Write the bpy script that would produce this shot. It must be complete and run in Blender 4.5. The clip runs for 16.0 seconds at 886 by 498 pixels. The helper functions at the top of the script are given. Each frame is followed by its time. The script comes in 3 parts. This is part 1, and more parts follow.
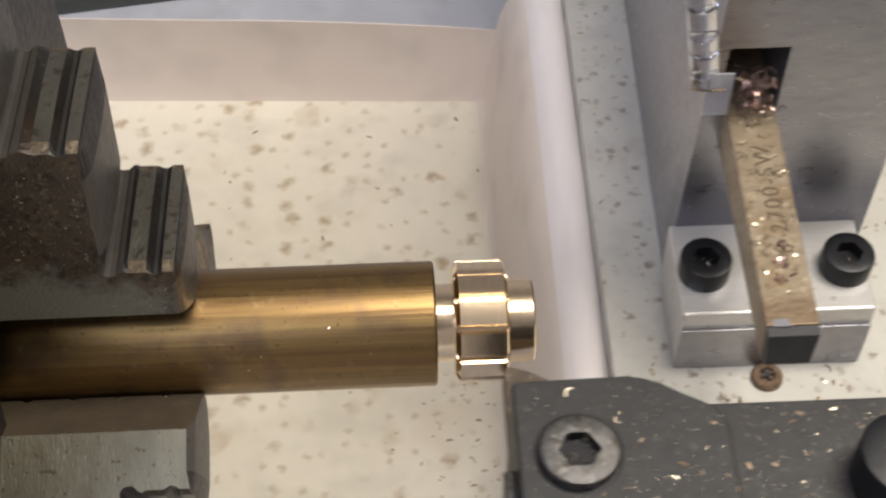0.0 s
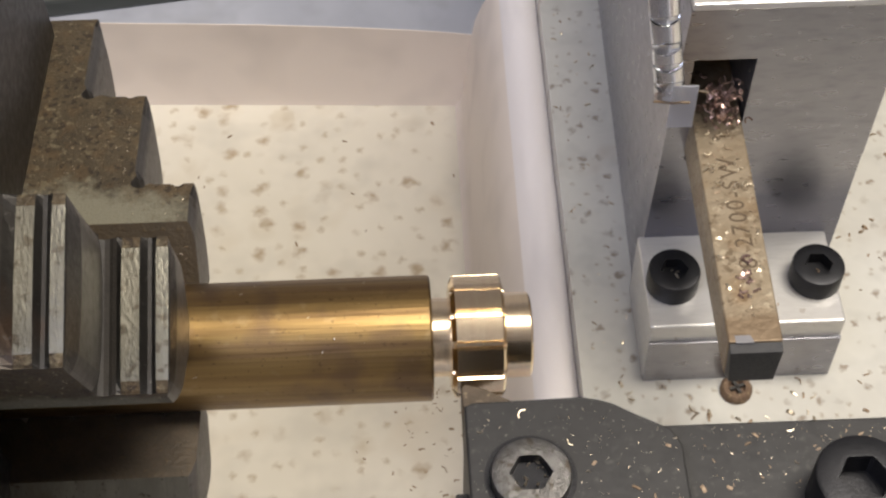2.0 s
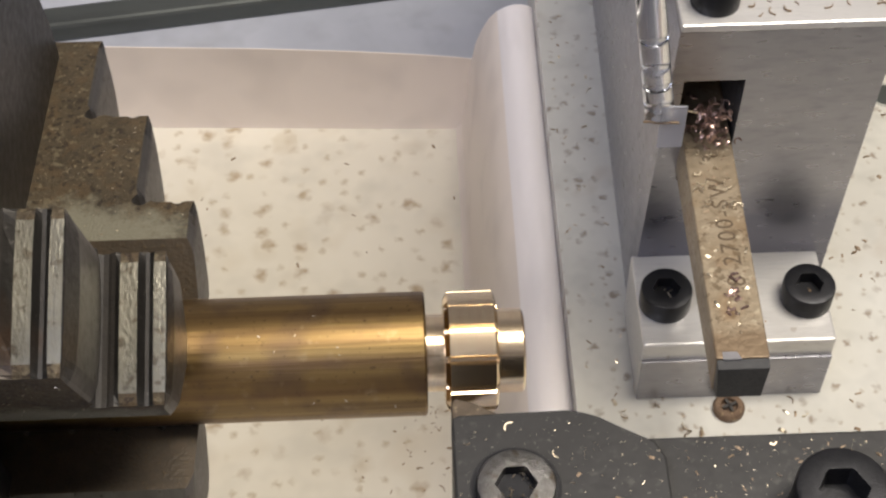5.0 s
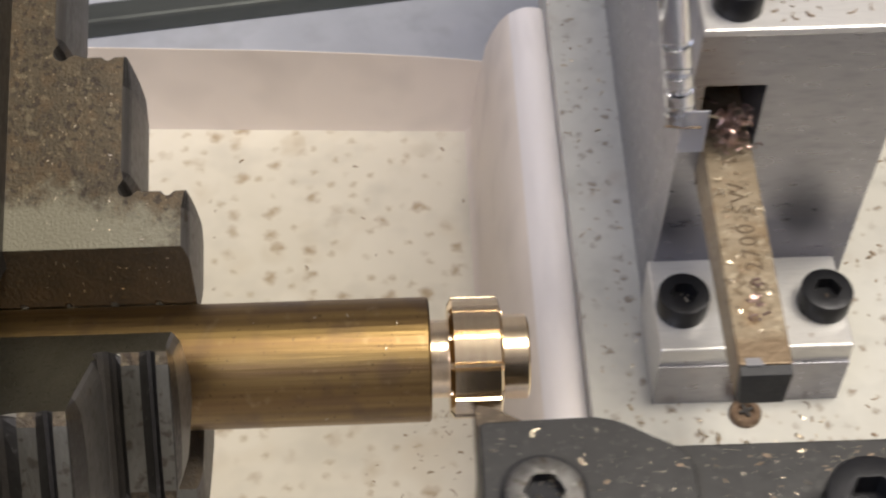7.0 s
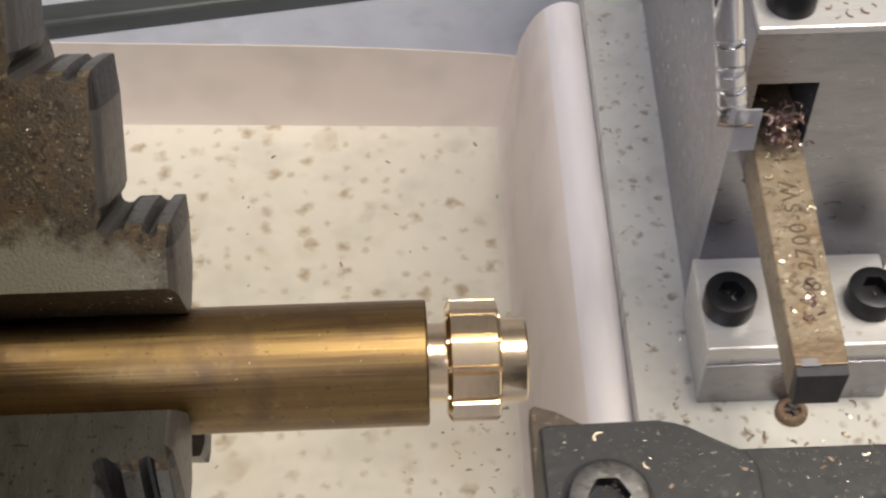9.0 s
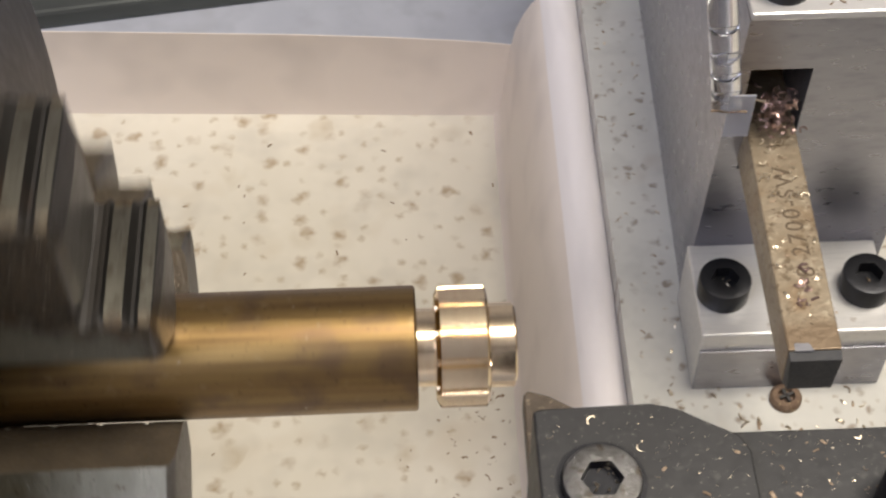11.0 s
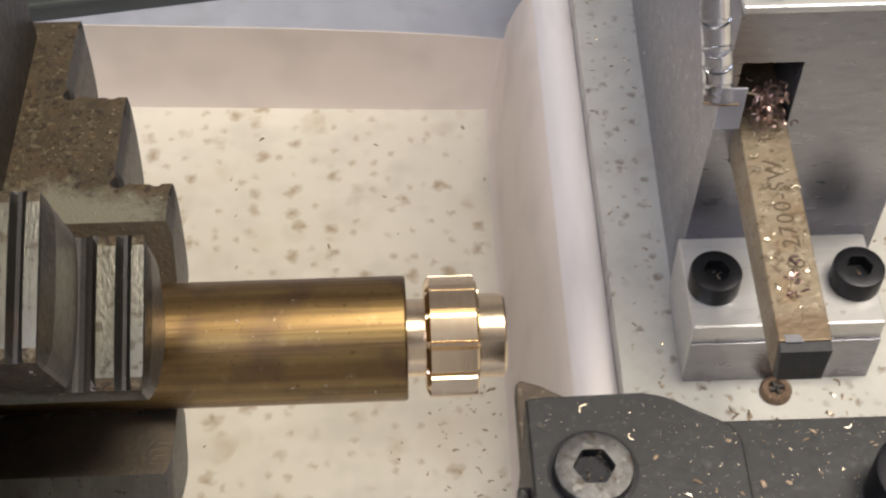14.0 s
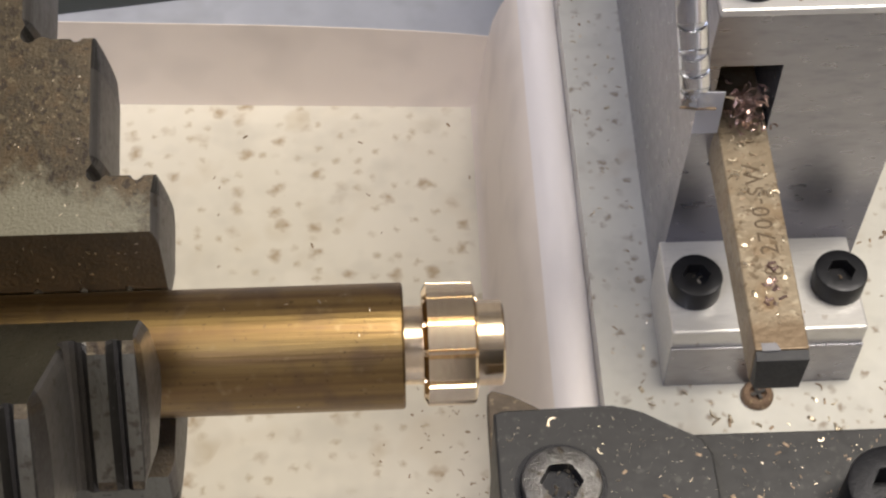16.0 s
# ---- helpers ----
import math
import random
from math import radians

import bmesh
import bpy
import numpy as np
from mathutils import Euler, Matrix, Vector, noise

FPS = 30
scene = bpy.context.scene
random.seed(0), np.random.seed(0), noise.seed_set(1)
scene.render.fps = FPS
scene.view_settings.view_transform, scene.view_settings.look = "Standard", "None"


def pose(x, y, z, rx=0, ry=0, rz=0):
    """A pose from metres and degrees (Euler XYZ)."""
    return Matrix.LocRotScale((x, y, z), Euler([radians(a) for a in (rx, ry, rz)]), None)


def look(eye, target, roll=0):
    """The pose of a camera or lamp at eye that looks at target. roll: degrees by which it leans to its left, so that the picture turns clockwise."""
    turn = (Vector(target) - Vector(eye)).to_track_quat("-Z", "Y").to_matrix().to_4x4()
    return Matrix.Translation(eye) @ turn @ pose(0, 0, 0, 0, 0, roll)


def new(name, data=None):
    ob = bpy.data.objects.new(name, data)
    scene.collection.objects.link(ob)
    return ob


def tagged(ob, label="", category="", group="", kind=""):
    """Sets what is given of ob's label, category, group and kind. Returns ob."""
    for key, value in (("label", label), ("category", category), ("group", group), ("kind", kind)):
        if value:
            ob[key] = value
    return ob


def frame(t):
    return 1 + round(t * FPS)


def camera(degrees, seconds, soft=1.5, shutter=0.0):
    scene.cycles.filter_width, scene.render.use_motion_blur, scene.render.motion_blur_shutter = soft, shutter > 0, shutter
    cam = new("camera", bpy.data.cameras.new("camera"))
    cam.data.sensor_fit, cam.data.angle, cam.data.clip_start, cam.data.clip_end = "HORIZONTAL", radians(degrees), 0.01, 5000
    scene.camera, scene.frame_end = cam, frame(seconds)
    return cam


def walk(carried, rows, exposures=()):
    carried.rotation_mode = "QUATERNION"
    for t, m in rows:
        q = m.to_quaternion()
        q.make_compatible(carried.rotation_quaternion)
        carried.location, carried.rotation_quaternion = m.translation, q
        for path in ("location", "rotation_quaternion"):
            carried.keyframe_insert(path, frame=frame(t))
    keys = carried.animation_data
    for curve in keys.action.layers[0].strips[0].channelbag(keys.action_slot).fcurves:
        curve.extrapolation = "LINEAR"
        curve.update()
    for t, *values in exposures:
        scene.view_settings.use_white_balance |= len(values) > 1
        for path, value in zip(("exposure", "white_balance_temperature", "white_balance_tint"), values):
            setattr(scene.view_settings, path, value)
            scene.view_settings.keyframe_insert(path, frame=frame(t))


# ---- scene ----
cam = camera(33.0, 16.0, soft=2.35, shutter=0.4)
walk(cam, [
    (0, pose(-0.00527, -0.08607, 0.12572, 37.28, -0.60, -3.18)),
    (0.5, pose(-0.00488, -0.08655, 0.12581, 37.14, -0.67, -3.16)),
    (1, pose(-0.00408, -0.08603, 0.12581, 37.17, -0.53, -3.02)),
    (1.5, pose(-0.00440, -0.08505, 0.12579, 37.15, -0.48, -3.05)),
    (2, pose(-0.00477, -0.08328, 0.12570, 36.97, -0.64, -3.14)),
    (2.5, pose(-0.00365, -0.08233, 0.12582, 36.94, -0.36, -2.90)),
    (3, pose(-0.00259, -0.08339, 0.12624, 37.19, -0.33, -2.91)),
    (3.5, pose(-0.00399, -0.08522, 0.12670, 37.52, -0.40, -2.86)),
    (4, pose(-0.00281, -0.08658, 0.12697, 37.74, -0.14, -2.70)),
    (4.2, pose(-0.00287, -0.08671, 0.12698, 37.82, -0.16, -2.66)),
    (6.3, pose(-0.00339, -0.08385, 0.12663, 38.18, -0.72, -2.91)),
    (6.5, pose(-0.00406, -0.08399, 0.12657, 38.16, -0.75, -2.92)),
    (7, pose(-0.00439, -0.08478, 0.12655, 38.07, -0.71, -2.82)),
    (7.5, pose(-0.00378, -0.08493, 0.12652, 38.14, -0.54, -2.74)),
    (8, pose(-0.00317, -0.08477, 0.12647, 38.25, -0.61, -2.74)),
    (8.5, pose(-0.00357, -0.08498, 0.12642, 38.17, -0.45, -2.72)),
    (8.7, pose(-0.00351, -0.08302, 0.12640, 37.80, -0.45, -2.74)),
    (10.8, pose(-0.00326, -0.08359, 0.12621, 37.42, -0.58, -2.92)),
    (11, pose(-0.00255, -0.08384, 0.12619, 37.39, -0.48, -2.86)),
    (11.5, pose(-0.00208, -0.08358, 0.12618, 37.27, -0.69, -2.94)),
    (12, pose(-0.00309, -0.08296, 0.12608, 37.25, -0.83, -2.92)),
    (12.5, pose(-0.00133, -0.08408, 0.12609, 37.31, -0.69, -2.85)),
    (13, pose(-0.00129, -0.08384, 0.12618, 37.39, -0.84, -3.02)),
    (13.5, pose(-0.00198, -0.08482, 0.12630, 37.57, -0.63, -2.93)),
    (14, pose(-0.00263, -0.08491, 0.12621, 37.35, -0.91, -2.94)),
    (14.5, pose(-0.00233, -0.08517, 0.12604, 37.27, -0.81, -3.00)),
    (15, pose(-0.00177, -0.08423, 0.12613, 37.18, -0.86, -2.91)),
    (15.5, pose(-0.00280, -0.08342, 0.12599, 36.89, -0.82, -2.89)),
    (16, pose(-0.00199, -0.08214, 0.12588, 36.83, -0.81, -2.89)),
])

# ---- world and light ----
K = 0.000907  # all plan numbers below are in working units of 0.907 mm

world = bpy.data.worlds.new("workshop")
scene.world = world
world.use_nodes = True
world.node_tree.nodes["Background"].inputs[0].default_value = (0.62, 0.68, 0.85, 1)
world.node_tree.nodes["Background"].inputs[1].default_value = 0.12


def area_lamp(name, eye, target, size, watts, colour):
    d = bpy.data.lights.new(name, "AREA")
    d.shape, d.size, d.size_y = "RECTANGLE", size[0], size[1]
    d.energy, d.color = watts, colour
    ob = new(name, d)
    ob.matrix_world = look(eye, target)
    return ob


area_lamp("workbench_light", (0.19, 0.035, 0.60), (0.0, 0.02, 0.0), (0.20, 0.36), 5.0, (1.0, 0.925, 0.83))
area_lamp("window_light", (-0.42, -0.40, 0.80), (0.03, 0.03, -0.03), (0.6, 0.6), 6.3, (0.765, 0.80, 1.0))
scene.view_settings.exposure = 0.0

# ---- materials ----


def node(nt, kind, **sets):
    n = nt.nodes.new("ShaderNode" + kind)
    for k, v in sets.items():
        n.inputs[k].default_value = v
    return n


def mix(nt, fac, a, b):
    m = nt.nodes.new("ShaderNodeMix")
    m.data_type = "RGBA"
    for sock, v in ((m.inputs[0], fac), (m.inputs[6], a), (m.inputs[7], b)):
        if isinstance(v, bpy.types.NodeSocket):
            nt.links.new(v, sock)
        else:
            sock.default_value = (*v, 1) if isinstance(v, tuple) else v
    return m.outputs[2]


def ramp(nt, value, lo, hi):
    m = nt.nodes.new("ShaderNodeMapRange")
    nt.links.new(value, m.inputs[0])
    m.inputs[1].default_value, m.inputs[2].default_value = lo, hi
    return m.outputs[0]


def surface(name, a, b, size, rough=(0.4, 0.6), metal=0.0, stretch=(1, 1, 1), bump=0.1, spots=(), fine=0.12, dots=(), patch=None):
    """a, b: two tones mixed by noise of that size (units); spots: (colour, size, low, high, amount)."""
    m = bpy.data.materials.new(name)
    m.use_nodes = True
    nt = m.node_tree
    bsdf = nt.nodes["Principled BSDF"]
    tc = nt.nodes.new("ShaderNodeTexCoord")
    mp = nt.nodes.new("ShaderNodeMapping")
    nt.links.new(tc.outputs["Object"], mp.inputs[0])
    mp.inputs["Scale"].default_value = stretch

    def noise_of(s, detail=4.0, rough_=0.6, src=mp.outputs[0]):
        n = node(nt, "TexNoise", Scale=1 / (s * K), Detail=detail, Roughness=rough_)
        nt.links.new(src, n.inputs["Vector"])
        return n.outputs[0]

    big = noise_of(size)
    small = noise_of(size * fine, 2.0)
    col = mix(nt, ramp(nt, big, 0.32, 0.68), a, b)
    dark = tuple(x * 0.72 for x in a)
    col = mix(nt, ramp(nt, small, 0.5, 0.95), col, dark)
    for colour, s, lo, hi, amount in spots:
        f = ramp(nt, noise_of(s, 2.0, 0.5, tc.outputs["Object"]), lo, hi)
        k = nt.nodes.new("ShaderNodeMath")
        k.operation = "MULTIPLY"
        nt.links.new(f, k.inputs[0])
        k.inputs[1].default_value = amount
        col = mix(nt, k.outputs[0], col, colour)
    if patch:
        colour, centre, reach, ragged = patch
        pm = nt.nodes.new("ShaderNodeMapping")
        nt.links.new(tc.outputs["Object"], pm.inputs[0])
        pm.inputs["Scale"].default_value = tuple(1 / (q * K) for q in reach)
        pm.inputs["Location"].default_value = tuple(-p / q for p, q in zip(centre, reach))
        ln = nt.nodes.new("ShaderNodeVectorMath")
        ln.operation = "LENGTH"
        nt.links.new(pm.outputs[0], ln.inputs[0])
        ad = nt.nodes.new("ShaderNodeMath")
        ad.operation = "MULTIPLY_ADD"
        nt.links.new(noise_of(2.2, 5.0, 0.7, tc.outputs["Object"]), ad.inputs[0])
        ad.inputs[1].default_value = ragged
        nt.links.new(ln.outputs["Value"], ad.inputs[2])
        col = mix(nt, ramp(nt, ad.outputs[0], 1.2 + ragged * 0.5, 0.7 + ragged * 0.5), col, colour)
    for colour, cell, r0, r1, keep, amount in dots:
        wob = node(nt, "TexNoise", Scale=1 / (cell * 0.3 * K), Detail=1.0)
        nt.links.new(tc.outputs["Object"], wob.inputs["Vector"])
        sh = nt.nodes.new("ShaderNodeVectorMath")
        sh.operation = "MULTIPLY_ADD"
        nt.links.new(wob.outputs["Color"], sh.inputs[0])
        sh.inputs[1].default_value = (cell * 0.45 * K,) * 3
        nt.links.new(tc.outputs["Object"], sh.inputs[2])
        vo = node(nt, "TexVoronoi", Scale=1 / (cell * K))
        vo.voronoi_dimensions = "2D"
        nt.links.new(sh.outputs[0], vo.inputs["Vector"])
        ring = ramp(nt, vo.outputs["Distance"], r1, r0)
        sep = nt.nodes.new("ShaderNodeSeparateColor")
        nt.links.new(vo.outputs["Color"], sep.inputs[0])
        pick = ramp(nt, sep.outputs[0], 1 - keep, 1 - keep * 0.4)
        m1 = nt.nodes.new("ShaderNodeMath")
        m1.operation = "MULTIPLY"
        nt.links.new(ring, m1.inputs[0])
        nt.links.new(pick, m1.inputs[1])
        m2 = nt.nodes.new("ShaderNodeMath")
        m2.operation = "MULTIPLY"
        nt.links.new(m1.outputs[0], m2.inputs[0])
        m2.inputs[1].default_value = amount
        col = mix(nt, m2.outputs[0], col, colour)
    nt.links.new(col, bsdf.inputs["Base Color"])
    r = nt.nodes.new("ShaderNodeMapRange")
    nt.links.new(small, r.inputs[0])
    r.inputs[1].default_value, r.inputs[2].default_value = 0.3, 0.7
    r.inputs[3].default_value, r.inputs[4].default_value = rough
    nt.links.new(r.outputs[0], bsdf.inputs["Roughness"])
    bsdf.inputs["Metallic"].default_value = metal
    if bump:
        bp = nt.nodes.new("ShaderNodeBump")
        bp.inputs["Strength"].default_value = bump
        bp.inputs["Distance"].default_value = 0.25 * K
        nt.links.new(small, bp.inputs["Height"])
        nt.links.new(bp.outputs[0], bsdf.inputs["Normal"])
    return m


RUST = (0.16, 0.075, 0.03)
M_BAR = surface("brass_drawn", (0.33, 0.222, 0.085), (0.19, 0.115, 0.055), 3, (0.31, 0.42), 1.0, (0.05, 2.2, 2.2), 0.2,
                [((0.13, 0.085, 0.062), 5.0, 0.50, 0.68, 0.5), ((0.08, 0.05, 0.03), 0.5, 0.66, 0.72, 0.6), ((0.40, 0.30, 0.16), 1.6, 0.62, 0.74, 0.3)], fine=0.3)
M_CUT = surface("brass_cut", (0.95, 0.785, 0.535), (0.88, 0.69, 0.475), 2, (0.17, 0.25), 1.0, (3.0, 0.4, 0.4), 0.04)
M_JAW = surface("hardened_steel", (0.072, 0.068, 0.062), (0.050, 0.046, 0.041), 6, (0.38, 0.52), 0.8, (1, 1, 1), 0.2,
                [(RUST, 9, 0.58, 0.72, 0.3), ((0.16, 0.15, 0.135), 0.7, 0.66, 0.72, 0.5)])
M_JAW_TIP = surface("oily_rusty_tip", (0.066, 0.052, 0.036), (0.096, 0.073, 0.048), 2.5, (0.42, 0.6), 0.3, (1, 1, 1), 0.5,
                    [((0.12, 0.085, 0.045), 0.5, 0.60, 0.68, 0.6)], fine=0.2)
# near-black colour stands in for shade inside jaw grooves and the cross recess
M_GROOVE = surface("recess_shade_black", (0.032, 0.028, 0.024), (0.046, 0.040, 0.033), 2, (0.55, 0.7), 0.0, (1, 1, 1), 0.2)
M_JAW_FRONT = surface("ground_jaw_front", (0.165, 0.155, 0.142), (0.125, 0.117, 0.105), 8, (0.40, 0.5), 0.75, (1, 1, 1), 0.1,
                      [((0.07, 0.05, 0.03), 1.6, 0.62, 0.70, 0.7)])
M_JAW_SIDE = surface("smooth_jaw_side", (0.185, 0.175, 0.135), (0.13, 0.122, 0.092), 5, (0.27, 0.38), 0.95, (2.5, 1, 0.5), 0.18,
                     [((0.05, 0.04, 0.025), 0.9, 0.64, 0.70, 0.7), ((0.13, 0.105, 0.065), 6, 0.58, 0.7, 0.5)], fine=0.1)
M_JAW_RUST = surface("rusty_steel", (0.048, 0.036, 0.021), (0.100, 0.075, 0.042), 4.0, (0.5, 0.7), 0.25, (1, 1, 1), 0.55,
                     [((0.105, 0.068, 0.032), 1.8, 0.50, 0.62, 0.5), ((0.024, 0.016, 0.01), 0.9, 0.55, 0.63, 0.75), ((0.20, 0.165, 0.10), 1.3, 0.60, 0.66, 0.5), ((0.32, 0.25, 0.15), 0.42, 0.66, 0.71, 0.6)], fine=0.09,
                     patch=((0.20, 0.187, 0.135), (-42.0, -7.9, 12.0), (15.0, 30.0, 6.0), 1.5))
M_JAW_WORN = surface("worn_steel", (0.22, 0.21, 0.17), (0.155, 0.145, 0.115), 3, (0.32, 0.44), 0.95, (1, 0.4, 1), 0.25,
                     [((0.08, 0.065, 0.045), 1.0, 0.56, 0.68, 0.7)])
M_CHUCK = surface("chuck_steel", (0.095, 0.09, 0.085), (0.06, 0.056, 0.052), 10, (0.35, 0.5), 0.85, (1, 1, 1), 0.1)
M_TRAY = surface("cream_enamel", (0.665, 0.62, 0.52), (0.595, 0.552, 0.455), 30, (0.35, 0.5), 0.0, (1, 1, 1), 0.04,
                 [((0.52, 0.44, 0.32), 14, 0.58, 0.72, 0.35)], fine=0.3,
                 dots=[((0.30, 0.21, 0.115), 6.8, 0.02, 0.25, 0.6, 0.8), ((0.36, 0.28, 0.17), 3.6, 0.03, 0.27, 0.5, 0.65),
                       ((0.42, 0.34, 0.22), 14, 0.02, 0.22, 0.55, 0.55)])
M_TRAYWALL = surface("cream_enamel_wall", (0.79, 0.70, 0.615), (0.765, 0.675, 0.59), 60, (0.4, 0.5), 0.0, (1, 1, 1), 0.02,
                     [((0.66, 0.57, 0.48), 5, 0.72, 0.80, 0.2)], fine=0.3)
M_LIP = surface("white_edge", (0.84, 0.785, 0.755), (0.81, 0.755, 0.725), 20, (0.34, 0.45), 0.0, (1, 0.2, 1), 0.02, fine=0.3)
M_BASE = surface("grey_green_plate", (0.40, 0.395, 0.35), (0.345, 0.34, 0.30), 14, (0.45, 0.6), 0.05, (1, 1, 1), 0.1,
                 [((0.50, 0.48, 0.42), 5, 0.60, 0.75, 0.4)], dots=[((0.14, 0.10, 0.065), 4.6, 0.06, 0.17, 0.4, 0.8), ((0.55, 0.46, 0.32), 6.0, 0.06, 0.16, 0.3, 0.6)])
M_BASE2 = surface("oily_bright_plate", (0.60, 0.585, 0.52), (0.53, 0.51, 0.45), 18, (0.3, 0.45), 0.1, (1, 1, 1), 0.06,
                  [((0.40, 0.33, 0.25), 9, 0.60, 0.74, 0.4)], fine=0.3, dots=[((0.20, 0.14, 0.09), 3.6, 0.05, 0.22, 0.6, 0.75), ((0.28, 0.21, 0.13), 2.0, 0.06, 0.22, 0.35, 0.55)])
# patch: dark reflection and shade just above the foot, put into the colour
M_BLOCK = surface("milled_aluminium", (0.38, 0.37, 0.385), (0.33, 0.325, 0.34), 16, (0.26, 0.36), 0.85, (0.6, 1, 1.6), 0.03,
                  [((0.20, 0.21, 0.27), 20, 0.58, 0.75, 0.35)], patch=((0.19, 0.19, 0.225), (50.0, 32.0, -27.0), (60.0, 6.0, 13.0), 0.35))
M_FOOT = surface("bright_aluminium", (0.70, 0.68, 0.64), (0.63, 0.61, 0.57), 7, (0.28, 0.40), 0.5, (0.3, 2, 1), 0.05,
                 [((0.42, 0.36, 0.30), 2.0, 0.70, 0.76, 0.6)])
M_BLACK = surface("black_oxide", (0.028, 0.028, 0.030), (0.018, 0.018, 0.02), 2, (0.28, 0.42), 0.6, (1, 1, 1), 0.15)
M_BIT = surface("oily_tool_steel", (0.35, 0.285, 0.195), (0.26, 0.20, 0.125), 4, (0.34, 0.5), 0.45, (1, 1, 1), 0.3,
                [((0.13, 0.09, 0.05), 1.1, 0.58, 0.66, 0.7), ((0.28, 0.17, 0.08), 8, 0.58, 0.72, 0.5), ((0.50, 0.43, 0.30), 0.8, 0.62, 0.68, 0.5)], fine=0.2,
                patch=((0.21, 0.15, 0.09), (42.5, -1.5, -0.5), (12.0, 3.6, 12.0), 1.0))
M_BITTEXT = surface("dark_engraving", (0.125, 0.087, 0.05), (0.095, 0.066, 0.038), 2, (0.5, 0.6), 0.3, (1, 1, 1), 0.0)
M_BITDARK = surface("ground_black", (0.012, 0.012, 0.013), (0.022, 0.021, 0.02), 3, (0.5, 0.65), 0.0, (1, 4, 1), 0.05)
M_HOLDER = surface("phosphated_steel", (0.029, 0.028, 0.0265), (0.021, 0.020, 0.019), 12, (0.45, 0.58), 0.25, (1, 1, 1), 0.14,
                   [((0.11, 0.105, 0.09), 1.2, 0.62, 0.76, 0.35), ((0.32, 0.30, 0.25), 0.35, 0.70, 0.74, 0.5)])
M_WORNSCREW = surface("worn_screw_steel", (0.16, 0.155, 0.15), (0.08, 0.076, 0.07), 1.6, (0.28, 0.42), 0.85, (1, 1, 1), 0.4,
                      [((0.06, 0.045, 0.03), 1.0, 0.55, 0.66, 0.7), ((0.26, 0.255, 0.245), 1.3, 0.60, 0.70, 0.5)])
M_RUSTY = surface("rusty_nut", (0.24, 0.16, 0.10), (0.13, 0.08, 0.05), 1.4, (0.45, 0.6), 0.4, (1, 1, 1), 0.8,
                  [((0.38, 0.28, 0.16), 0.8, 0.60, 0.7, 0.6)])
M_INSERT = surface("gold_brown_carbide", (0.10, 0.075, 0.05), (0.06, 0.045, 0.03), 1.2, (0.45, 0.6), 0.3, (1, 1, 1), 0.5,
                  [((0.30, 0.24, 0.15), 0.8, 0.6, 0.7, 0.6)])
M_CHIP = surface("brass_swarf", (0.70, 0.62, 0.48), (0.52, 0.43, 0.31), 0.8, (0.22, 0.4), 0.9, (1, 1, 1), 0.0)
M_CHIPDARK = surface("dull_swarf", (0.30, 0.22, 0.14), (0.22, 0.15, 0.09), 0.8, (0.4, 0.6), 0.3, (1, 1, 1), 0.0)
M_CHIPPINK = surface("copper_swarf", (0.50, 0.36, 0.31), (0.36, 0.24, 0.21), 0.8, (0.2, 0.35), 0.9, (1, 1, 1), 0.0)
M_GREY = surface("grey_machine_paint", (0.42, 0.43, 0.465), (0.34, 0.35, 0.385), 25, (0.35, 0.5), 0.1, (1, 1, 1), 0.05,
                 [((0.30, 0.30, 0.31), 12, 0.62, 0.75, 0.5)], fine=0.3)
M_DARKWAY = surface("oily_steel_way", (0.12, 0.13, 0.12), (0.08, 0.085, 0.08), 18, (0.3, 0.45), 0.6, (0.2, 1, 1), 0.05)
M_ROOM = surface("painted_wall", (0.56, 0.54, 0.53), (0.52, 0.50, 0.49), 300, (0.6, 0.7), 0.0, (1, 1, 1), 0.0)

M_CLEAR = bpy.data.materials.new("clear_plastic")
M_CLEAR.use_nodes = True
_b = M_CLEAR.node_tree.nodes["Principled BSDF"]
_b.inputs["Base Color"].default_value = (0.93, 0.94, 0.96, 1)
_b.inputs["Roughness"].default_value = 0.08
_b.inputs["Transmission Weight"].default_value = 1.0
_b.inputs["IOR"].default_value = 1.28

M_FROST = bpy.data.materials.new("milky_plastic")
M_FROST.use_nodes = True
_b = M_FROST.node_tree.nodes["Principled BSDF"]
_b.inputs["Base Color"].default_value = (0.70, 0.70, 0.73, 1)
_b.inputs["Roughness"].default_value = 0.35
_b.inputs["Transmission Weight"].default_value = 0.65
_b.inputs["IOR"].default_value = 1.3

# ---- mesh helpers (units are scaled by K when a mesh is made) ----
CARRIED, TURNING = [], []
SKEW = pose(0, 0, 0, 0, -1.06, -0.85)  # the carriage stands a little askew to the spindle


def mesh_of(name, bm, material, smooth=False):
    bmesh.ops.recalc_face_normals(bm, faces=bm.faces[:])
    bmesh.ops.scale(bm, vec=(K, K, K), verts=bm.verts[:])
    me = bpy.data.meshes.new(name)
    bm.to_mesh(me)
    bm.free()
    for m in material if isinstance(material, (list, tuple)) else [material]:
        me.materials.append(m)
    for p in me.polygons:
        p.use_smooth = smooth
    return me


def part(name, bm, material, parent, label="", smooth=False):
    ob = new(name, mesh_of(name, bm, material, smooth))
    ob.parent = parent
    if label:
        tagged(ob, label)
    return ob


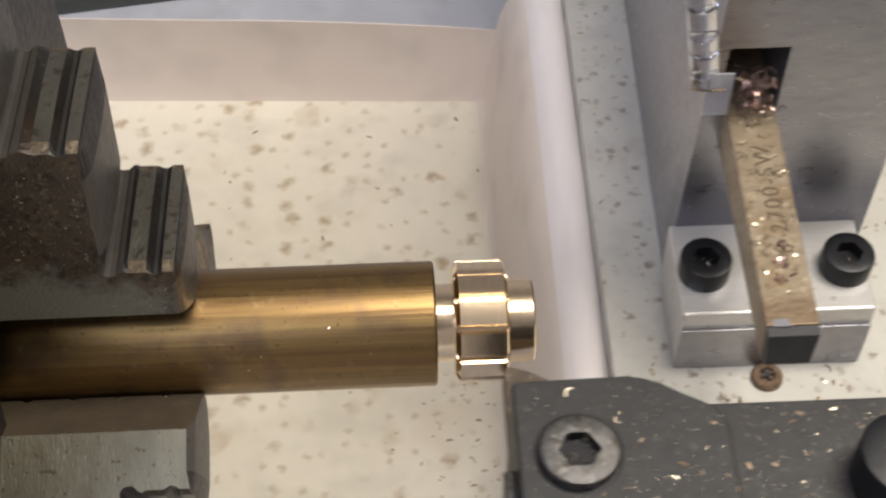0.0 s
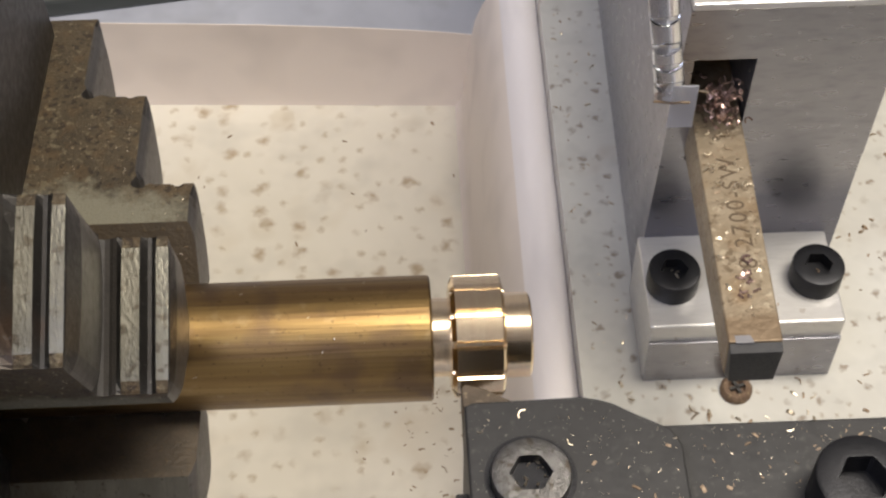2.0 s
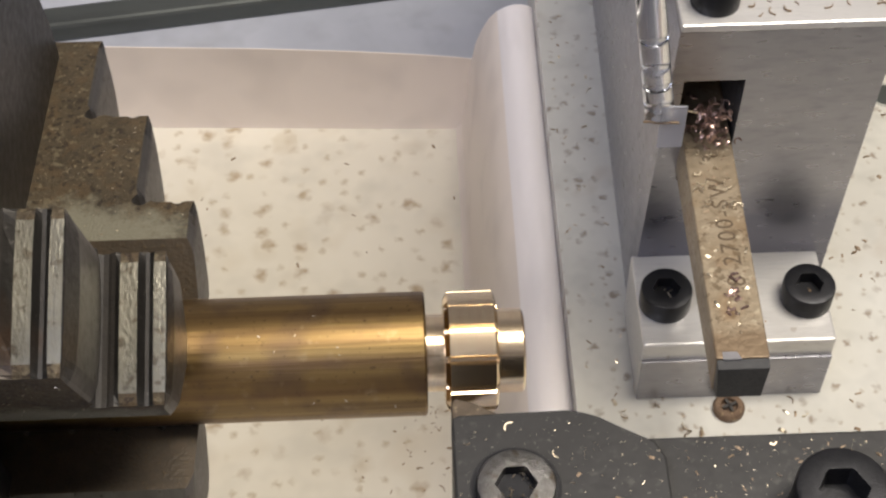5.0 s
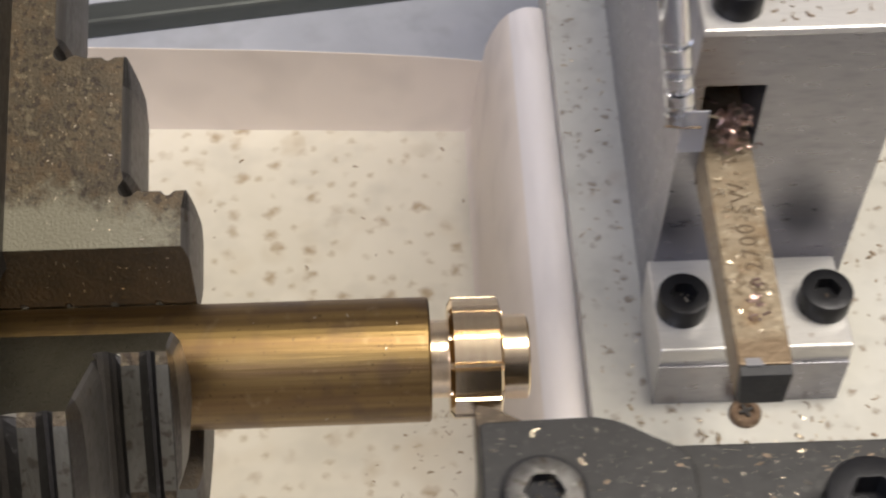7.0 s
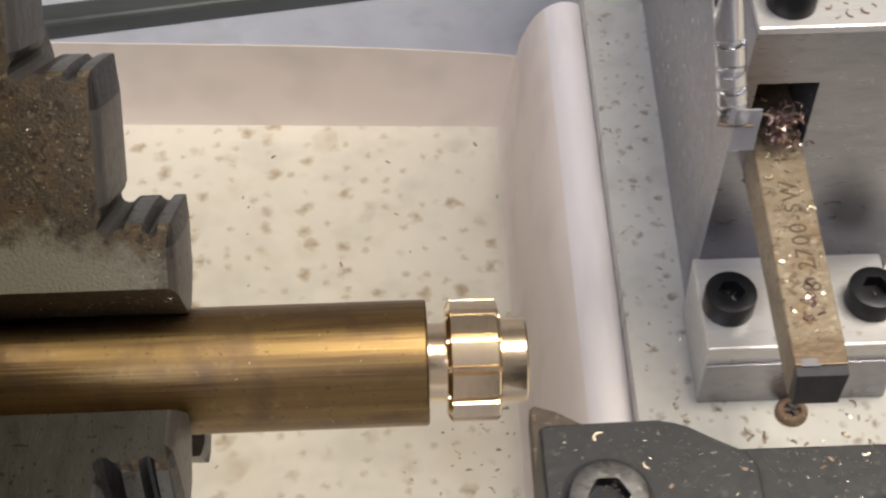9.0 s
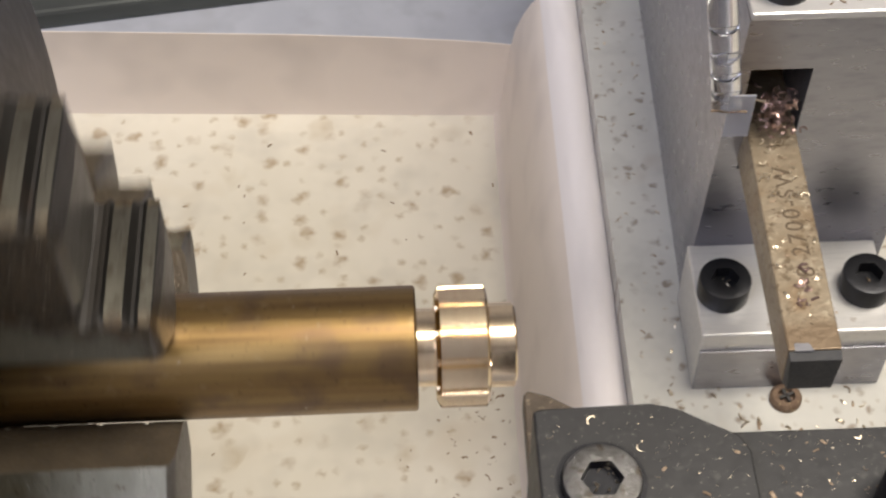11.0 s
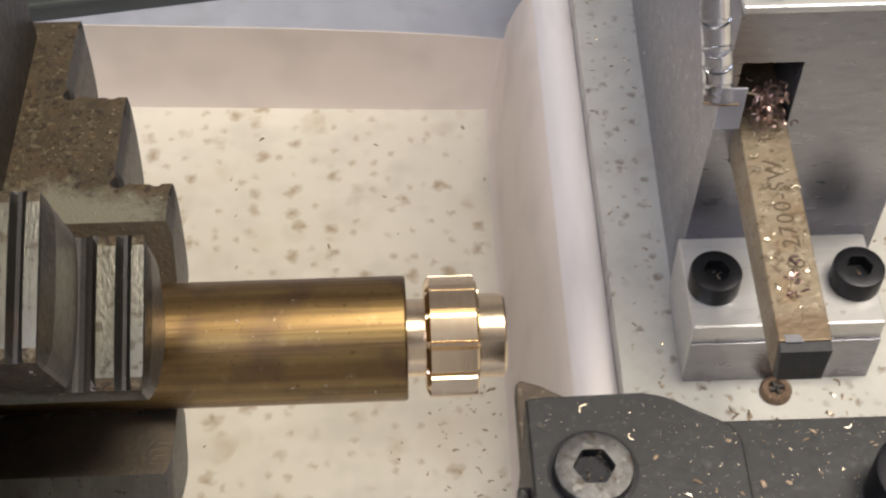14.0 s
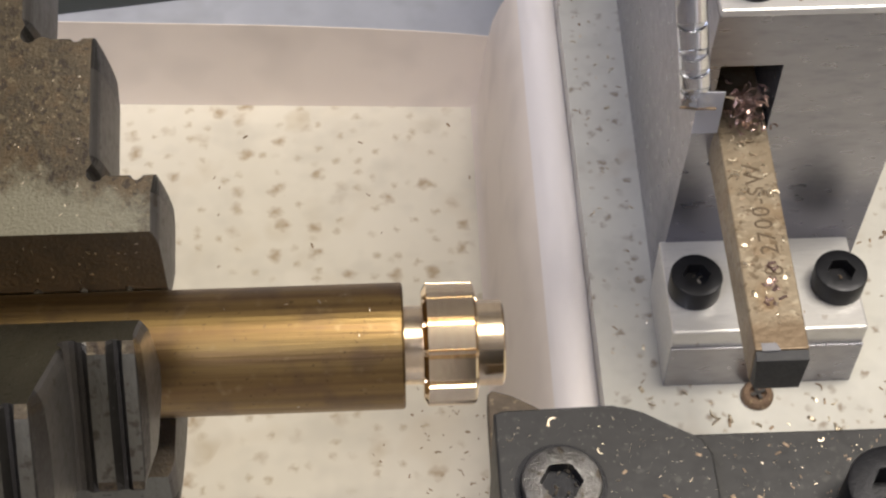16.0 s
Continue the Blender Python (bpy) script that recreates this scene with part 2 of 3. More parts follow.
def thing(name, label, category, bm=None, material=None, at=(0, 0, 0), group="", kind="", carried=True, smooth=False, turn=(0, 0, 0)):
    ob = new(name, mesh_of(name, bm, material, smooth) if bm else None)
    tagged(ob, label, category, group, kind)
    ob.matrix_basis = (SKEW if carried else Matrix()) @ pose(at[0] * K, at[1] * K, at[2] * K, *turn)
    if carried:
        CARRIED.append(ob)
    return ob


def hexa(corners, bevel=0.0, segments=2):
    """A block from its eight corners (bottom four, then top four, both counter-clockwise)."""
    bm = bmesh.new()
    v = [bm.verts.new(c) for c in corners]
    for f in ((3, 2, 1, 0), (4, 5, 6, 7), (0, 1, 5, 4), (1, 2, 6, 5), (2, 3, 7, 6), (3, 0, 4, 7)):
        bm.faces.new([v[i] for i in f])
    if bevel:
        bmesh.ops.bevel(bm, geom=bm.edges[:], offset=bevel, segments=segments, affect="EDGES", profile=0.5)
    return bm


def box(x0, x1, y0, y1, z0, z1, bevel=0.0, segments=2):
    return hexa([(x0, y0, z0), (x1, y0, z0), (x1, y1, z0), (x0, y1, z0), (x0, y0, z1), (x1, y0, z1), (x1, y1, z1), (x0, y1, z1)], bevel, segments)


def prism(outline, z0, z1, bevel=0.0):
    """An upright prism over a plan outline; bevel rounds the top edge."""
    bm = bmesh.new()
    lo = [bm.verts.new((x, y, z0)) for x, y in outline]
    hi = [bm.verts.new((x, y, z1)) for x, y in outline]
    n = len(outline)
    bm.faces.new(lo[::-1])
    top = bm.faces.new(hi)
    for i in range(n):
        bm.faces.new((lo[i], lo[(i + 1) % n], hi[(i + 1) % n], hi[i]))
    if bevel:
        bmesh.ops.bevel(bm, geom=list(top.edges), offset=bevel, segments=2, affect="EDGES", profile=0.5)
    return bm


def lathe(profile, steps=48, axis="x", cap=True, radius=None):
    """A solid of revolution from (along, radius) pairs; radius(angle, r) may shape it."""
    bm = bmesh.new()
    rings = []
    for a, r in profile:
        ring = []
        for i in range(steps):
            t = 2 * math.pi * i / steps
            q = radius(t, r) if radius else r
            p = (a, q * math.sin(t), q * math.cos(t)) if axis == "x" else (q * math.cos(t), q * math.sin(t), a)
            ring.append(bm.verts.new(p))
        rings.append(ring)
    for r0, r1 in zip(rings, rings[1:]):
        for i in range(steps):
            j = (i + 1) % steps
            bm.faces.new((r0[i], r0[j], r1[j], r1[i]))
    if cap:
        bm.faces.new(rings[0][::-1])
        bm.faces.new(rings[-1])
    return bm


def smooth_by_angle(ob, degrees=32):
    me = ob.data
    bm = bmesh.new()
    bm.from_mesh(me)
    for f in bm.faces:
        f.smooth = True
    for e in bm.edges:
        e.smooth = len(e.link_faces) == 2 and e.calc_face_angle(0) < radians(degrees)
    bm.to_mesh(me)
    bm.free()
    return ob


# ---- room shell, bench and machine bed ----
def wall(name, x0, x1, y0, y1, z0, z1, material=M_ROOM, label="plain painted workshop wall"):
    bm = box(x0, x1, y0, y1, z0, z1)
    me = mesh_of(name, bm, material)
    return tagged(new(name, me), label, "wall", kind="structure")


wall("wall_north", -900, 900, 900, 930, -130, 1000)
wall("wall_south", -900, 900, -930, -900, -130, 1000)
wall("wall_east", 900, 930, -930, 930, -130, 1000)
wall("wall_west", -930, -900, -930, 930, -130, 1000)
tagged(wall("ceiling", -930, 930, -930, 930, 1000, 1030, label="plain painted enclosure ceiling"), category="ceiling")
tagged(wall("floor", -930, 930, -930, 930, -160, -130, label="plain painted bench top under the machine bed"), category="floor")

bed = thing("machine_bed", "grey painted machine bed with an oily dark sliding way", "machine bed", carried=False)
part("bed_casting", box(-260, 320, -200, 330, -130, -100, 3), M_GREY, bed)
part("bed_plate", hexa([(-260, 132, -100), (320, 108.2, -100), (320, 330, -100), (-260, 330, -100), (-260, 132, -77.2), (320, 108.2, -77.2), (320, 330, -77.2), (-260, 330, -77.2)], 0.6), M_GREY, bed)
part("dark_way", hexa([(-160, 120, -77.2), (320, 187, -77.2), (320, 195, -77.2), (-160, 128, -77.2), (-160, 121, -73.3), (320, 188, -73.3), (320, 194, -73.3), (-160, 127, -73.3)], 0.8), M_DARKWAY, bed, "oily dark steel way")
# ---- the carriage: tray, base plate, tool block ----
def tray():
    t = thing("chip_tray", "cream enamelled chip tray with oil stains and swarf specks", "chip tray")
    part("tray_floor", prism([(-150, -50), (14.6, -50), (14.6, 107.0), (-150, 115.4)], -82.8, -79.44), M_TRAY, t, "cream floor specked with brown swarf and oil")
    back = bmesh.new()
    rows = []
    for x, top in ((-150, -57.6), (-62, -58.1), (-23, -58.6), (-6, -59.2), (6, -59.9), (12, -60.4), (17, -61.0)):
        y0 = 106.85 + 0.051 * (14 - x)
        prof = [(0, -82.8), (0, -80.6), (0.25, -79.3), (0.8, -78.0), (1.2, top), (1.45, top - 0.05), (1.6, -82.8)]
        rows.append([back.verts.new((x, y0 + y, z)) for y, z in prof])
    n = len(rows[0])
    for a, b in zip(rows, rows[1:]):
        for i in range(n):
            j = (i + 1) % n
            back.faces.new((a[i], a[j], b[j], b[i]))
    back.faces.new(rows[0][::-1])
    back.faces.new(rows[-1])
    smooth_by_angle(part("back_wall", back, M_TRAYWALL, t, "beige enamelled back wall of the tray"), 40)
    side = bmesh.new()
    prof = [(13.78, -82.76), (13.77, -79.55), (14.66, -78.56), (15.26, -76.68), (16.32, -66.19), (17.49, -56.25), (18.66, -50.29), (19.85, -46.31), (21.14, -43.88), (22.53, -42.44), (24.03, -41.62), (25.4, -41.7), (26.5, -42.2), (27.4, -42.9), (27.4, -82.76)]
    rows = [[side.verts.new((x, y, z)) for x, z in prof] for y in (-50, 60)]
    tip = [side.verts.new((x, 108.6 - max(0.0, z + 61) * 0.36, z)) for x, z in prof]
    rows.append(tip)
    n = len(prof)
    for a, b in zip(rows, rows[1:]):
        for i in range(n):
            j = (i + 1) % n
            f = side.faces.new((a[i], a[j], b[j], b[i]))
            f.material_index = 1 if prof[i][1] > -44 and prof[j][1] > -44 else 0
    side.faces.new(rows[0][::-1])
    side.faces.new(rows[-1])
    ob = part("side_wall", side, [M_TRAYWALL, M_LIP], t, "beige side wall with a rounded pale rim")
    smooth_by_angle(ob, 40)
    return t


tray()


def base_plate():
    t = thing("base_plate", "grey base plate with drilled holes and scattered swarf", "base plate")
    part("plate_rim", box(27.45, 36.55, -120, 135, -50, -38.03), M_BASE2, t, "oily edge strip of the base plate")
    part("drilled_plate", box(36.55, 150, -120, 135, -50, -38.03), M_BASE2, t, "pale oily plate specked with dark swarf")
    for x, y in ((82.9, 73.4), (81.1, 49.6), (78.6, 27.0), (80.9, 97.6)):
        bm = lathe([(-38.13, 2.7), (-38.01, 2.7), (-37.99, 2.2), (-38.13, 2.15)], 28, "z", cap=False)
        h = part("hole_rim", bm, M_BASE, t)
        h.location = (x * K, y * K, 0)
        bm = lathe([(-38.08, 2.2), (-38.02, 2.2)], 28, "z")
        part("hole", bm, M_DARKWAY, h)
    return t


base_plate()


def tool_block():
    t = thing("tool_block", "grey milled aluminium tool block with a bright clamping foot", "tool block")
    # upright body with a slot through it for the tool bit
    def front(z):
        return 32.6 - (z + 38.03) * 0.0293

    def slab(name, x0, x1, z0, z1, y1=135, mat=M_BLOCK, bev=0.0):
        lean0, lean1 = 36.38 + (z0 + 38.03) * 0.0205, 36.38 + (z1 + 38.03) * 0.0205
        turned = 1.6 if x0 is None else 0.0
        a0 = lean0 if x0 is None else x0
        a1 = lean1 if x0 is None else x0
        return part(name, hexa([(a0, front(z0), z0), (x1, front(z0), z0), (x1, y1, z0), (a0 + turned, y1, z0),
                                (a1, front(z1), z1), (x1, front(z1), z1), (x1, y1, z1), (a1 + turned, y1, z1)], bev), mat, t)
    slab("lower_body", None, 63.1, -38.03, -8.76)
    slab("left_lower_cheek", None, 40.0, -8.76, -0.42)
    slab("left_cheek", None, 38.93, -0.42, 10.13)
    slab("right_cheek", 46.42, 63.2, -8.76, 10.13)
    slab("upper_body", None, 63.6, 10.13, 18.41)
    # added black sheet stands in for the shade deep in the slot
    part("slot_dark_sheet", box(38.0, 47, 48, 52, -8.7, 10.1), M_BLACK, t)
    part("top_plate", box(37.6, 64.4, 30.87, 135, 18.41, 19.52, 0.25), M_FOOT, t, "bright top plate littered with swarf")
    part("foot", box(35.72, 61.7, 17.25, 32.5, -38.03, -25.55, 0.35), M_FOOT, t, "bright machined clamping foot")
    # same foot in the darker block metal: its front's duller light as colour
    part("foot_ledge", box(35.8, 61.6, 16.75, 17.3, -38.03, -28.9, 0.15), M_BLOCK, t, "lower front of the clamping foot, its shade put in as grey")
    return t


tool_block()


def cap_screw(name, label, x, y, z, r, h, material=M_BLACK, depth=None, group="", bore=M_BLACK):
    t = thing(name, label, "screw", at=(x, y, z), group=group)
    k = 0.5 * r
    depth = depth or h * 0.55
    prof = [(0, r), (h - 0.35, r), (h - 0.1, r - 0.12), (h, r - 0.42)]
    bm = lathe(prof, 40, "z", cap=False)
    outer = [v for v in bm.verts if abs(v.co.z - h) < 1e-6]
    outer.sort(key=lambda v: math.atan2(v.co.y, v.co.x))
    hexv, inner = [], bmesh.new()
    for i in range(40):
        a = math.atan2(outer[i].co.y, outer[i].co.x)
        m = (a % (math.pi / 3)) - math.pi / 6
        q = k * math.cos(math.pi / 6) / math.cos(m) * 1.08
        hexv.append((bm.verts.new((q * math.cos(a), q * math.sin(a), h)), inner.verts.new((q * math.cos(a), q * math.sin(a), h)), inner.verts.new((q * 0.97 * math.cos(a), q * 0.97 * math.sin(a), h - depth))))
    for i in range(40):
        j = (i + 1) % 40
        bm.faces.new((outer[i], outer[j], hexv[j][0], hexv[i][0]))
        inner.faces.new((hexv[i][1], hexv[j][1], hexv[j][2], hexv[i][2]))
    inner.faces.new([p[2] for p in hexv])
    ob = part("head", bm, material, t)
    part("socket", inner, bore, ob, "oily hex socket")
    smooth_by_angle(ob, 30)
    return t


cap_screw("cap_screw", "black hex socket cap screw in the bright clamping foot", 39.4, 24.2, -25.55, 3.5, 3.4, group="foot screws")
cap_screw("cap_screw", "black hex socket cap screw in the bright clamping foot", 58.7, 24.2, -25.55, 3.5, 3.4, group="foot screws")
cap_screw("cap_screw", "black hex socket cap screw on the littered top plate", 42.0, 35.0, 19.52, 2.9, 3.5)


def hex_nut():
    t = thing("rusty_screw", "small rusty screw head on the base plate", "screw", at=(48.4, 14.6, -38.03))
    bm = lathe([(0, 2.2), (0.7, 2.2), (1.1, 1.9), (1.2, 1.2), (0.6, 1.0), (0.55, 0.3)], 24, "z")
    head = smooth_by_angle(part("head", bm, M_RUSTY, t), 35)
    # dark bars laid on the head give the cross recess its shade
    for turn in (20, 110):
        bar = box(-1.05, 1.05, -0.22, 0.22, 0.9, 1.24)
        bmesh.ops.rotate(bar, cent=(0, 0, 0), matrix=Matrix.Rotation(radians(turn), 3, "Z"), verts=bar.verts[:])
        part("recess_arm", bar, M_GROOVE, head, "dark arm of the cross recess")


hex_nut()


def tool_bit():
    t = thing("tool_bit", "square tool steel bit, brown with oil, ground black tip", "cutting tool")
    part("shank", hexa([(39.7, -1.75, -7.0), (45.7, -1.75, -7.0), (46.4, 47.5, -7.0), (39.9, 47.5, -7.0),
                        (39.4, -1.75, -0.48), (45.5, -1.75, -0.48), (46.37, 47.3, -0.48), (40.28, 47.3, -0.48)], 0.18), M_BIT, t, "oil-browned shank")
    part("ground_tip", hexa([(40.1, -2.95, -6.75), (45.2, -2.95, -6.75), (45.6, -1.8, -6.9), (39.8, -1.8, -6.9),
                             (39.5, -2.95, -1.03), (45.4, -2.95, -1.03), (45.4, -1.8, -0.62), (39.5, -1.8, -0.62)], 0.06), M_BITDARK, t, "ground black tip face")
    part("ground_edge", hexa([(40.2, -2.0, -0.56), (42.3, -2.0, -0.56), (41.9, -0.9, -0.48), (40.2, -0.9, -0.48),
                              (40.2, -1.9, -0.46), (42.3, -1.9, -0.46), (41.9, -0.9, -0.44), (40.2, -0.9, -0.44)]), M_BLOCK, t, "bright ground edge")
    text = bpy.data.curves.new("engraved_code", "FONT")
    text.body, text.size, text.extrude = "8 2700-SW", 3.1 * K, 0.02 * K
    text.space_character = 1.2
    text.materials.append(M_BITTEXT)
    ob = new("engraved_code", text)
    ob.parent = t
    ob.matrix_basis = pose(44.4 * K, 8.2 * K, -0.465 * K, 0, 0, 91)
    tagged(ob, "dark engraved code")
    return t


tool_bit()


def rod(a, b, r, steps=16, inner=0.0):
    """A straight round bar, or tube, from a to b."""
    a, b = Vector(a), Vector(b)
    prof = [(0, r), ((b - a).length, r)]
    bm = lathe(prof, steps, "z", cap=not inner)
    if inner:
        other = lathe([(0, inner), ((b - a).length, inner)], steps, "z", cap=False)
        me = bpy.data.meshes.new("bore")
        other.to_mesh(me)
        other.free()
        bm.from_mesh(me)
        bpy.data.meshes.remove(me)
    bmesh.ops.transform(bm, matrix=Matrix.Translation(a) @ (b - a).to_track_quat("Z", "Y").to_matrix().to_4x4(), verts=bm.verts[:])
    return bm


def clear_hose():
    t = thing("clear_hose", "clear plastic air hose with a bent wire end", "hose")
    a, b = Vector((35.75, 27.4, 8.1)), Vector((31.4, 35.6, 39.8))
    tube = part("tube", rod(a, b, 1.8, 28, 1.35), M_CLEAR, t, smooth=True)
    axis = (b - a).to_track_quat("Z", "Y").to_matrix().to_4x4()
    for f, size in ((0.03, 1.5), (0.11, 1.1), (0.19, 1.7), (0.30, 1.2)):
        bm = lathe([(size * (k / 8 - 0.5), 0.2 + 0.95 * math.sin(math.pi * k / 8)) for k in range(9)], 20, "z")
        bmesh.ops.transform(bm, matrix=Matrix.Translation(a.lerp(b, f + 0.02)) @ axis, verts=bm.verts[:])
        part("droplet", bm, M_CLEAR, tube, smooth=True)
    part("flap", box(35.65, 38.75, 26.5, 26.75, 3.6, 10.7, 0.05), M_FROST, t, "small milky plastic flap")
    part("wire", rod((33.6, 26.3, 8.6), (37.9, 26.3, 8.2), 0.16, 10), M_CHIPDARK, t, "thin bent wire")
    part("wire", rod((37.0, 26.85, 10.2), (40.2, 27.4, 8.7), 0.11, 10), M_CHIP, t, "thin bent wire")
    return t


clear_hose()


def tool_holder():
    t = thing("tool_holder", "dark phosphated lathe tool holder littered with brass swarf", "tool holder")
    head = [(9.16, -18.16), (9.96, -17.84), (20.55, -17.72), (21.95, -17.93), (23.34, -18.56), (28.63, -21.5), (29.45, -23.17), (29.7, -48.4), (9.5, -48.4)]
    part("holder_head", prism(head, -6, 15.55, 0.25), M_HOLDER, t)
    part("shank", box(28.1, 140, -48.3, -20.2, -5.9, 14.0, 0.25), M_HOLDER, t)
    part("insert", prism([(9.4, -17.0), (17.0, -17.0), (16.6, -12.0), (15.0, -9.6), (12.0, -7.8), (9.9, -7.1), (9.4, -7.6)], -1.5, 1.63, 0.2), M_INSERT, t, "small brown carbide insert")
    # thin black ring on top paints the shade of the counterbore gap
    ring = lathe([(15.5, 4.35), (15.57, 4.3), (15.57, 3.7), (15.5, 3.65)], 48, "z")
    bmesh.ops.translate(ring, vec=(14.95, -26.0, 0), verts=ring.verts[:])
    part("counterbore", ring, M_BLACK, t, "dark ring for the shaded counterbore gap round the clamp screw")
    part("clamp_edge", box(8.0, 9.4, -30.6, -25.4, 0, 11.7, 0.3), M_WORNSCREW, t, "worn steel pin head at the holder side")
    return t


tool_holder()
cap_screw("clamp_screw", "worn steel hex socket screw in the tool holder", 14.95, -26.25, 15.55, 3.75, 1.3, M_WORNSCREW, 1.25)
cap_screw("cap_screw", "large black cap screw clamping the tool shank", 44.6, -29.2, 14.0, 4.45, 5.0)

# ---- chuck, jaws and workpiece ----
chuck = thing("lathe_chuck", "three-jaw lathe chuck with dark stepped rusty jaws", "chuck", carried=False)
part("chuck_body", lathe([(-95, 50), (-47.8, 50), (-46.4, 49), (-45.8, 47.5), (-45.8, 12), (-52, 11.5)], 72), M_CHUCK, chuck)

# one jaw seen from its side: (along the spindle, radius, what the edge that starts here belongs to)
JAW_PROFILE = [(-25.75, 7, "front"), (-25.75, 16.2, "chamfer"), (-26.1, 18.5, "chamfer"), (-26.25, 18.8, "land"), (-27.5, 18.8, "flank"), (-28.05, 17.65, "flank"), (-28.45, 17.65, "flank"),
               (-29.1, 18.8, "land"), (-30.9, 18.8, "flank"), (-31.4, 18.3, "hole"), (-31.85, 18.0, "hole"), (-32.2, 17.65, "hole"), (-32.75, 17.55, "hole"), (-33.3, 17.75, "hole"),
               (-33.6, 18.2, "hole"), (-33.6, 18.8, "hole"), (-33.35, 19.2, "hole"), (-32.85, 19.6, "lip"), (-32.3, 20.6, "front"),
               (-32.3, 30.6, "chamfer"), (-32.85, 34.45, "chamfer"), (-33.0, 34.75, "land"), (-34.25, 34.75, "flank"), (-34.8, 33.7, "flank"), (-35.2, 33.7, "flank"), (-35.75, 34.75, "land"), (-37.4, 34.75, "flank"),
               (-38.6, 34.4, "hole"), (-39.3, 34.15, "hole"), (-39.65, 33.8, "hole"), (-40.2, 33.7, "hole"), (-40.75, 33.9, "hole"), (-41.05, 34.35, "hole"), (-41.05, 34.95, "hole"), (-40.8, 35.35, "hole"),
               (-40.35, 35.75, "lip"), (-39.9, 36.6, "front"), (-39.9, 48.5, "chamfer"), (-40.4, 49.8, "back"), (-48, 49.8, "back"), (-48, 7, "tip"),
               (-45.4, 7, "tip"), (-44.9, 7.5, "tip"), (-44.4, 7, "tip"), (-40.4, 7, "tip"), (-39.9, 7.5, "tip"), (-39.4, 7, "tip"),
               (-35.4, 7, "tip"), (-34.9, 7.5, "tip"), (-34.4, 7, "tip"), (-30.4, 7, "tip"), (-29.9, 7.5, "tip"), (-29.4, 7, "tip")]
JAW_HALF = 7.9


def jaw_mesh():
    """Rows of the profile across the jaw: chamfered along both front edges, its lands crowned and worn off at the ends."""
    bm = bmesh.new()
    rows = []
    for h in (-7.9, -7.55, -6.7, -6.1, -3.5, -1.8, -1.4, 1.4, 1.8, 3.5, 6.1, 6.7, 7.55, 7.9):
        wide = abs(h)
        tip = max(7.02, 6.1 + wide / math.tan(radians(54)))
        back = 1.0 if wide > 7.8 else 0.72 if wide > 7.5 else 0.36 if wide > 6.5 else 0.006 * h * h
        worn = 0.95 if wide > 7.8 else 0.5 if wide > 7.5 else 0.0
        row = []
        for i, (x, r, kind) in enumerate(JAW_PROFILE):
            before = JAW_PROFILE[i - 1][2]
            if r < 8.0:
                r = tip + (r - 7.0 if wide < 1.5 else 0)
            if "land" in (kind, before):
                r -= h * h / 180.0 + worn * 0.42
            elif "chamfer" in (kind, before) and kind != "back" and before != "front":
                r -= h * h / 180.0 + worn * 0.5
            if kind == "front" or before == "front":
                x -= back
            elif kind == "lip":
                x -= 0.2 * back
            elif kind == "chamfer":
                x -= 0.35 * back
            elif "chamfer" in (kind, before):
                x -= 0.15 * back
            row.append(bm.verts.new((x, h, r)))
        rows.append(row)
    n = len(JAW_PROFILE)
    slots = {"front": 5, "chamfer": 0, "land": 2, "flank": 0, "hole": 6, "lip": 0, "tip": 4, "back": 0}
    for a, b in zip(rows, rows[1:]):
        for i in range(n):
            j = (i + 1) % n
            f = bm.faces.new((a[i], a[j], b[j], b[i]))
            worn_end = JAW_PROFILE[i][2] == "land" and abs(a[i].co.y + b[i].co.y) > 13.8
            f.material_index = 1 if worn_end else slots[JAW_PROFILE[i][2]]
    side = []
    for row, order in ((rows[0], -1), (rows[-1], 1)):
        f = bm.faces.new(row[::order])
        f.material_index = 1 if order < 0 else 3
        side.append(f)
    bm.normal_update()
    bmesh.ops.triangulate(bm, faces=side, ngon_method="EAR_CLIP")
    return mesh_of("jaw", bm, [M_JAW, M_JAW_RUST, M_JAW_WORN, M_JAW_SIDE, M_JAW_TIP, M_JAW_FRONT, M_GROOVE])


JAW = jaw_mesh()
for i in range(3):
    ob = new("jaw", JAW)
    ob.parent = chuck
    ob.matrix_basis = pose(0, 0, 0, 18.0 - 120 * i, 0, 0)

work = thing("brass_workpiece", "brass bar with a small gear being cut on its end", "workpiece", carried=False)
smooth_by_angle(part("bar", lathe([(-90, 7), (-0.25, 7), (0, 6.8), (0, 4.3)], 96), M_BAR, work, "dull drawn brass bar"))
smooth_by_angle(part("neck", lathe([(0, 4.38), (2.3, 4.38)], 64), M_CUT, work, "bright turned groove"))
smooth_by_angle(part("boss", lathe([(7.7, 4.75), (10.7, 4.75), (10.95, 4.5), (10.95, 0.8), (10.6, 0.4)], 64), M_CUT, work, "bright turned end"))

TEETH = 12


def tooth_radius(t, r):
    a = (math.degrees(t) + 3.0) % (360 / TEETH)
    if a > 21 and r > 6.0:
        return r - 0.62 * min(1.0, (a - 21) / 2.8, (30 - a) / 2.8 + 0.02)
    if r > 6.0:
        return r * (0.3 + 0.7 * math.cos(radians(10.5)) / math.cos(radians(a - 10.5)))
    return r


smooth_by_angle(part("gear", lathe([(2.05, 5.9), (2.3, 6.45), (2.55, 6.82), (7.55, 6.82), (7.8, 6.5), (7.95, 6.0)], 240, "x", True, tooth_radius), M_CUT, work,
                     "bright freshly cut gear teeth"), 14)
TURNING += [chuck, work]

